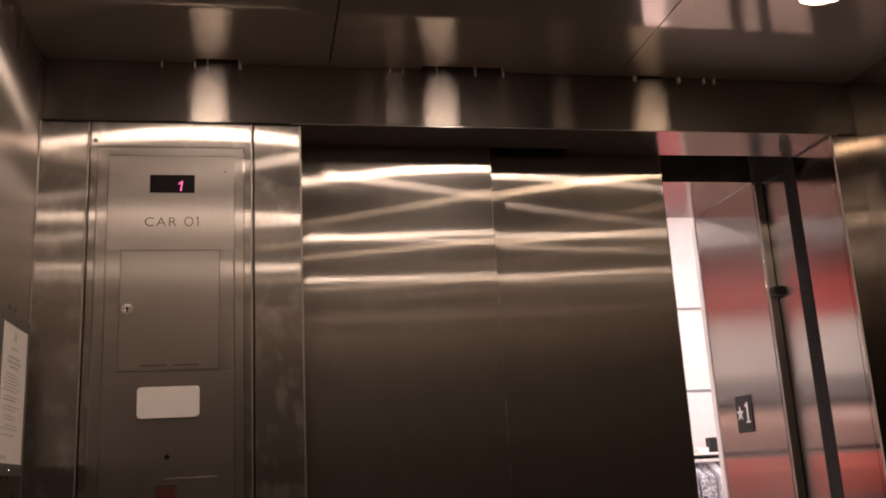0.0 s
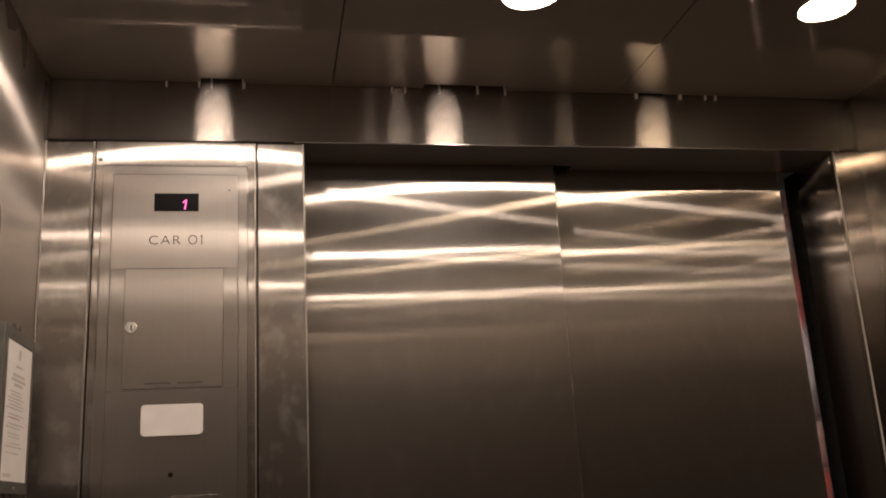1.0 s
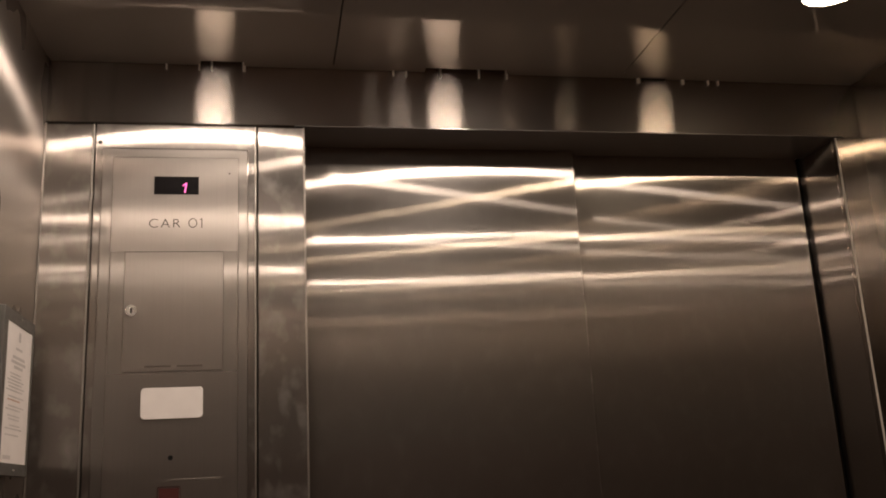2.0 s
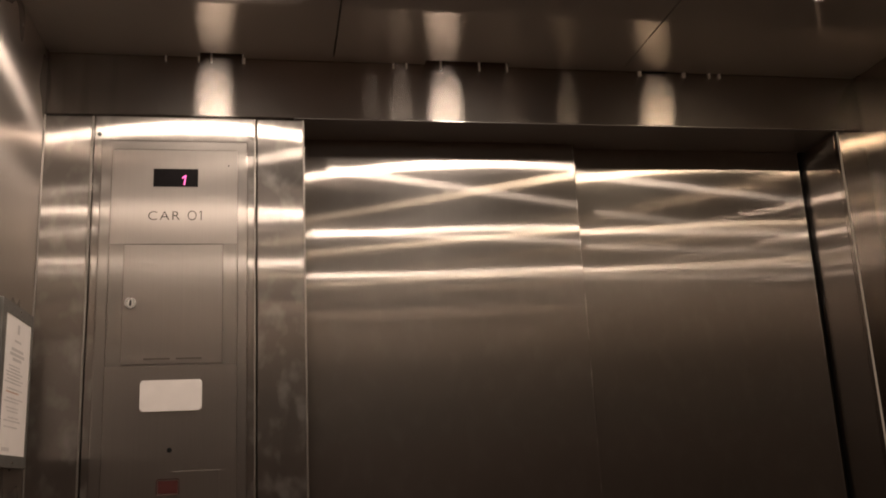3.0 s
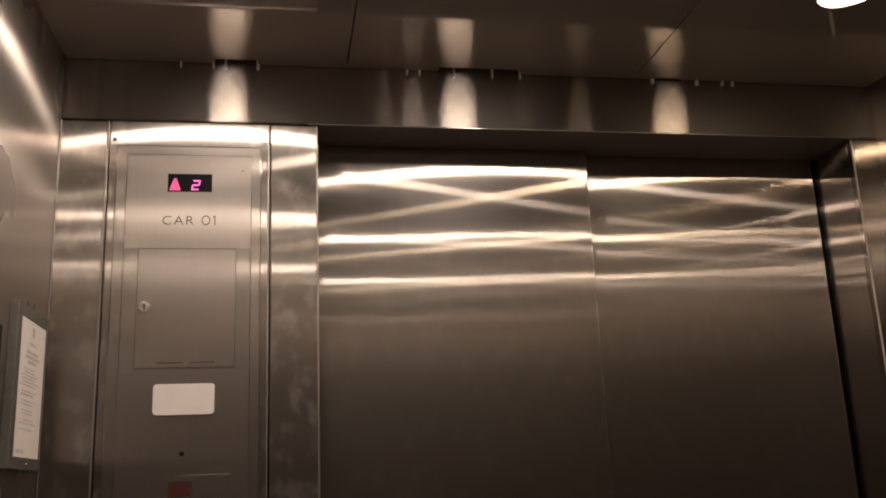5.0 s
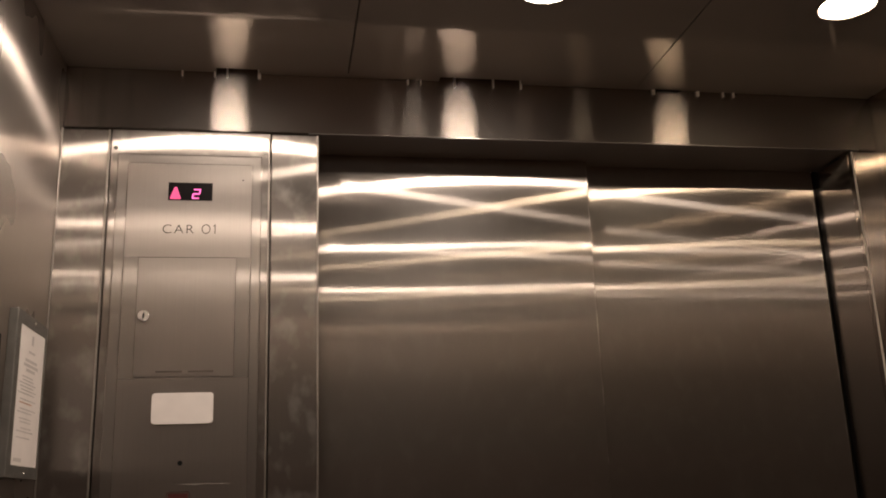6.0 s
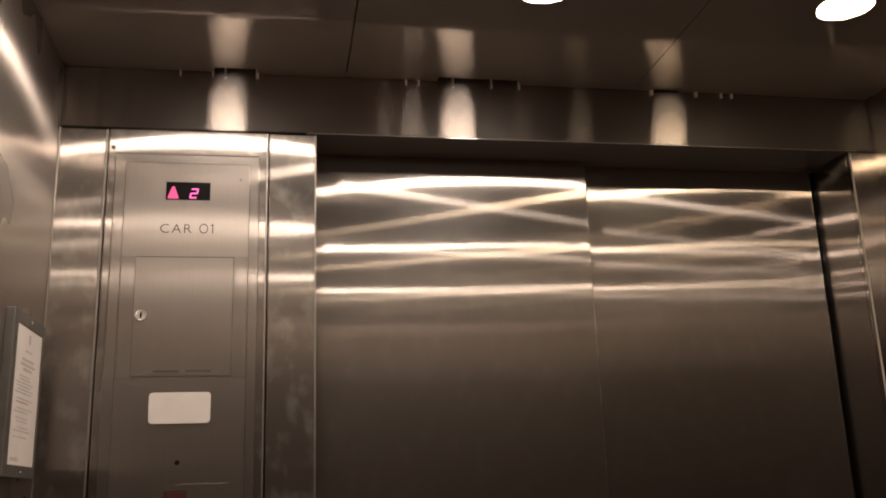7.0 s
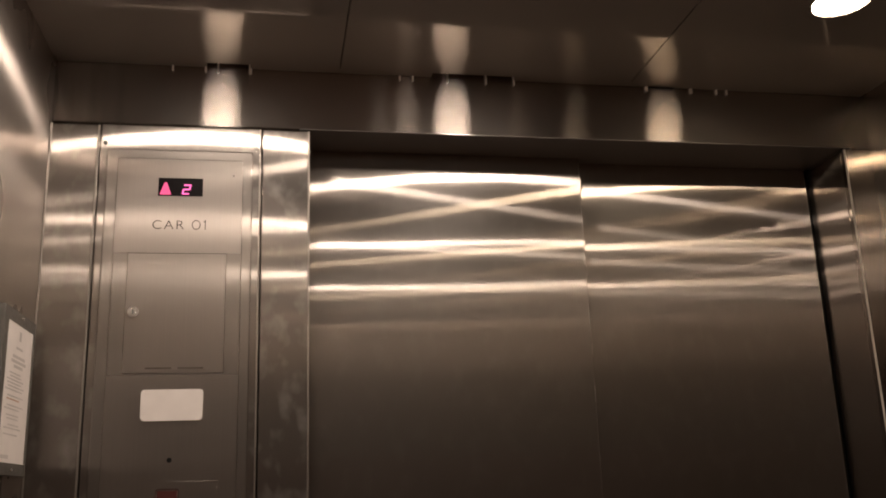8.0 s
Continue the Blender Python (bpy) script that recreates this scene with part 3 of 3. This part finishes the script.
def garment_rail(x0, x1, y, z, hues, seed, long=0.55):
    rail = thing("clothes_rail", "shop rail hung full of folded and draped shirts", "clothes rail", "shop rails", (x0, y, 0))
    part("bar", boxed(0, x1 - x0, -0.012, 0.012, z, z + 0.024, bevel=0.004), black, rail)
    for x in (0.01, x1 - x0 - 0.01):
        part("post", boxed(x - 0.012, x + 0.012, -0.012, 0.012, 0, z, bevel=0.004), chrome, rail)
    rnd = random.Random(seed)
    x = 0.05
    while x < x1 - x0 - 0.08:
        g = bmesh.new()
        w, d = rnd.uniform(0.04, 0.07), rnd.uniform(0.18, 0.24)
        l = long * rnd.uniform(0.85, 1.1)
        pts = [(-0.03, 0), (0.03, 0), (d, -0.09), (d * 1.02, -l * 0.5), (d * 0.95, -l), (-d * 0.95, -l), (-d * 1.02, -l * 0.5), (-d, -0.09)]
        a = [g.verts.new((x, p, z - 0.02 + q)) for p, q in pts]
        b = [g.verts.new((x + w * rnd.uniform(0.6, 1.0), p, z - 0.02 + q)) for p, q in pts]
        g.faces.new(a)
        g.faces.new(b[::-1])
        for i in range(8):
            g.faces.new((a[i], b[i], b[(i + 1) % 8], a[(i + 1) % 8]))
        bmesh.ops.bevel(g, geom=list(g.edges), offset=0.008, segments=1, affect="EDGES")
        shirt = part("shirt", g, cloths[rnd.choice(hues)], rail)
        for k in range(rnd.randint(0, 2)):
            za = z - 0.14 - rnd.uniform(0, l * 0.6)
            yk = -d * rnd.uniform(0.90, 0.99)
            fold = bmesh.new()
            box(fold, x + 0.004, x + w * 0.55, yk - 0.006, yk + 0.004, za - rnd.uniform(0.05, 0.16), za, 0.002)
            part("fold", fold, cloths[rnd.choice(("grey", "navy"))], shirt)
        x += w + rnd.uniform(0.005, 0.02)


shop()
podium = thing("display_podium", "low pinkish red display podium with a red end panel", "podium")
part("body", boxed(2.3, 4.7, 4.55, 4.95, 0.0, 1.0, bevel=0.02), store_pink, podium)
part("end_panel", boxed(4.705, 4.95, 4.50, 4.95, 0.0, 1.05, bevel=0.01), store_red, podium, "red end panel")
rnd_items = random.Random(11)
px = 3.05
while px < 4.85:
    w, h = rnd_items.uniform(0.04, 0.09), rnd_items.uniform(0.03, 0.11)
    item = thing("shelf_item", "small shop item standing on the white shelf over the shirts", "shop item", "shelf items")
    part("body", boxed(px, px + w, 4.25, 4.33, 1.4905, 1.4905 + h, bevel=0.008), rnd_items.choice((black, store_grey, store_white, store_grey)), item)
    px += w + rnd_items.uniform(0.01, 0.05)
structure("wall_shelf", boxed(2.95, 4.95, 4.14, 4.44, 1.475, 1.490, bevel=0.004), store_white, "white shelf above the shirts")
garment_rail(3.0, 4.9, 4.3, 1.45, ("white", "check", "grey", "check"), 1, 0.40)
garment_rail(-2.6, 0.9, 4.2, 1.78, ("peach", "peach", "white"), 2, 0.30)
garment_rail(-2.6, 0.9, 4.0, 1.46, ("red", "red", "peach"), 3, 0.30)
garment_rail(-2.6, 0.9, 3.8, 1.12, ("red", "peach", "white"), 5, 0.5)


# ---- what moves ----
def motions():
    slow = ((0, 0.834), (0.1, 0.851), (0.2, 0.864), (0.3, 0.878), (0.4, 0.892), (0.5, 0.907), (0.6, 0.922), (0.7, 0.937), (0.8, 0.951), (0.9, 0.966),
            (1.0, 0.980), (1.1, 0.991), (1.2, 0.999), (1.3, 1.004), (1.5, 1.009), (1.7, 1.015), (2.1, 1.022), (8, 1.022))
    fast = ((0, 1.261), (0.1, 1.295), (0.2, 1.328), (0.3, 1.361), (0.4, 1.394), (0.5, 1.425), (0.6, 1.455), (0.7, 1.484), (0.8, 1.513), (0.9, 1.540),
            (1.0, 1.563), (1.1, 1.579), (1.2, 1.591), (1.3, 1.598), (1.5, 1.603), (1.7, 1.605), (2.1, 1.606), (8, 1.606))
    walk(slow_door, [(t, pose(x + 0.002, 0.1225, 0)) for t, x in slow])
    walk(fast_door, [(t, pose(x, 0.1525, 0)) for t, x in fast])
    walk(landing_fast, [(t, pose(min(x + 0.052, 1.630), 0.286, 0)) for t, x in fast])
    walk(landing_slow, [(t, pose(x + 0.030, 0.329, 0)) for t, x in slow])
    out, back = pose(0, 0, 0), pose(0, UNLIT, 0)
    walk(ARROW, [(0, back), (3.10, back), (3.1667, out), (8, out)])
    for key, ob in SEGMENTS.items():
        first_on, then_on = key in "bc" or key == "flag", key in "abged"
        a, b = (out if first_on else back), (out if then_on else back)
        walk(ob, [(0, a), (4.10, a), (4.1667, b), (8, b)])


motions()
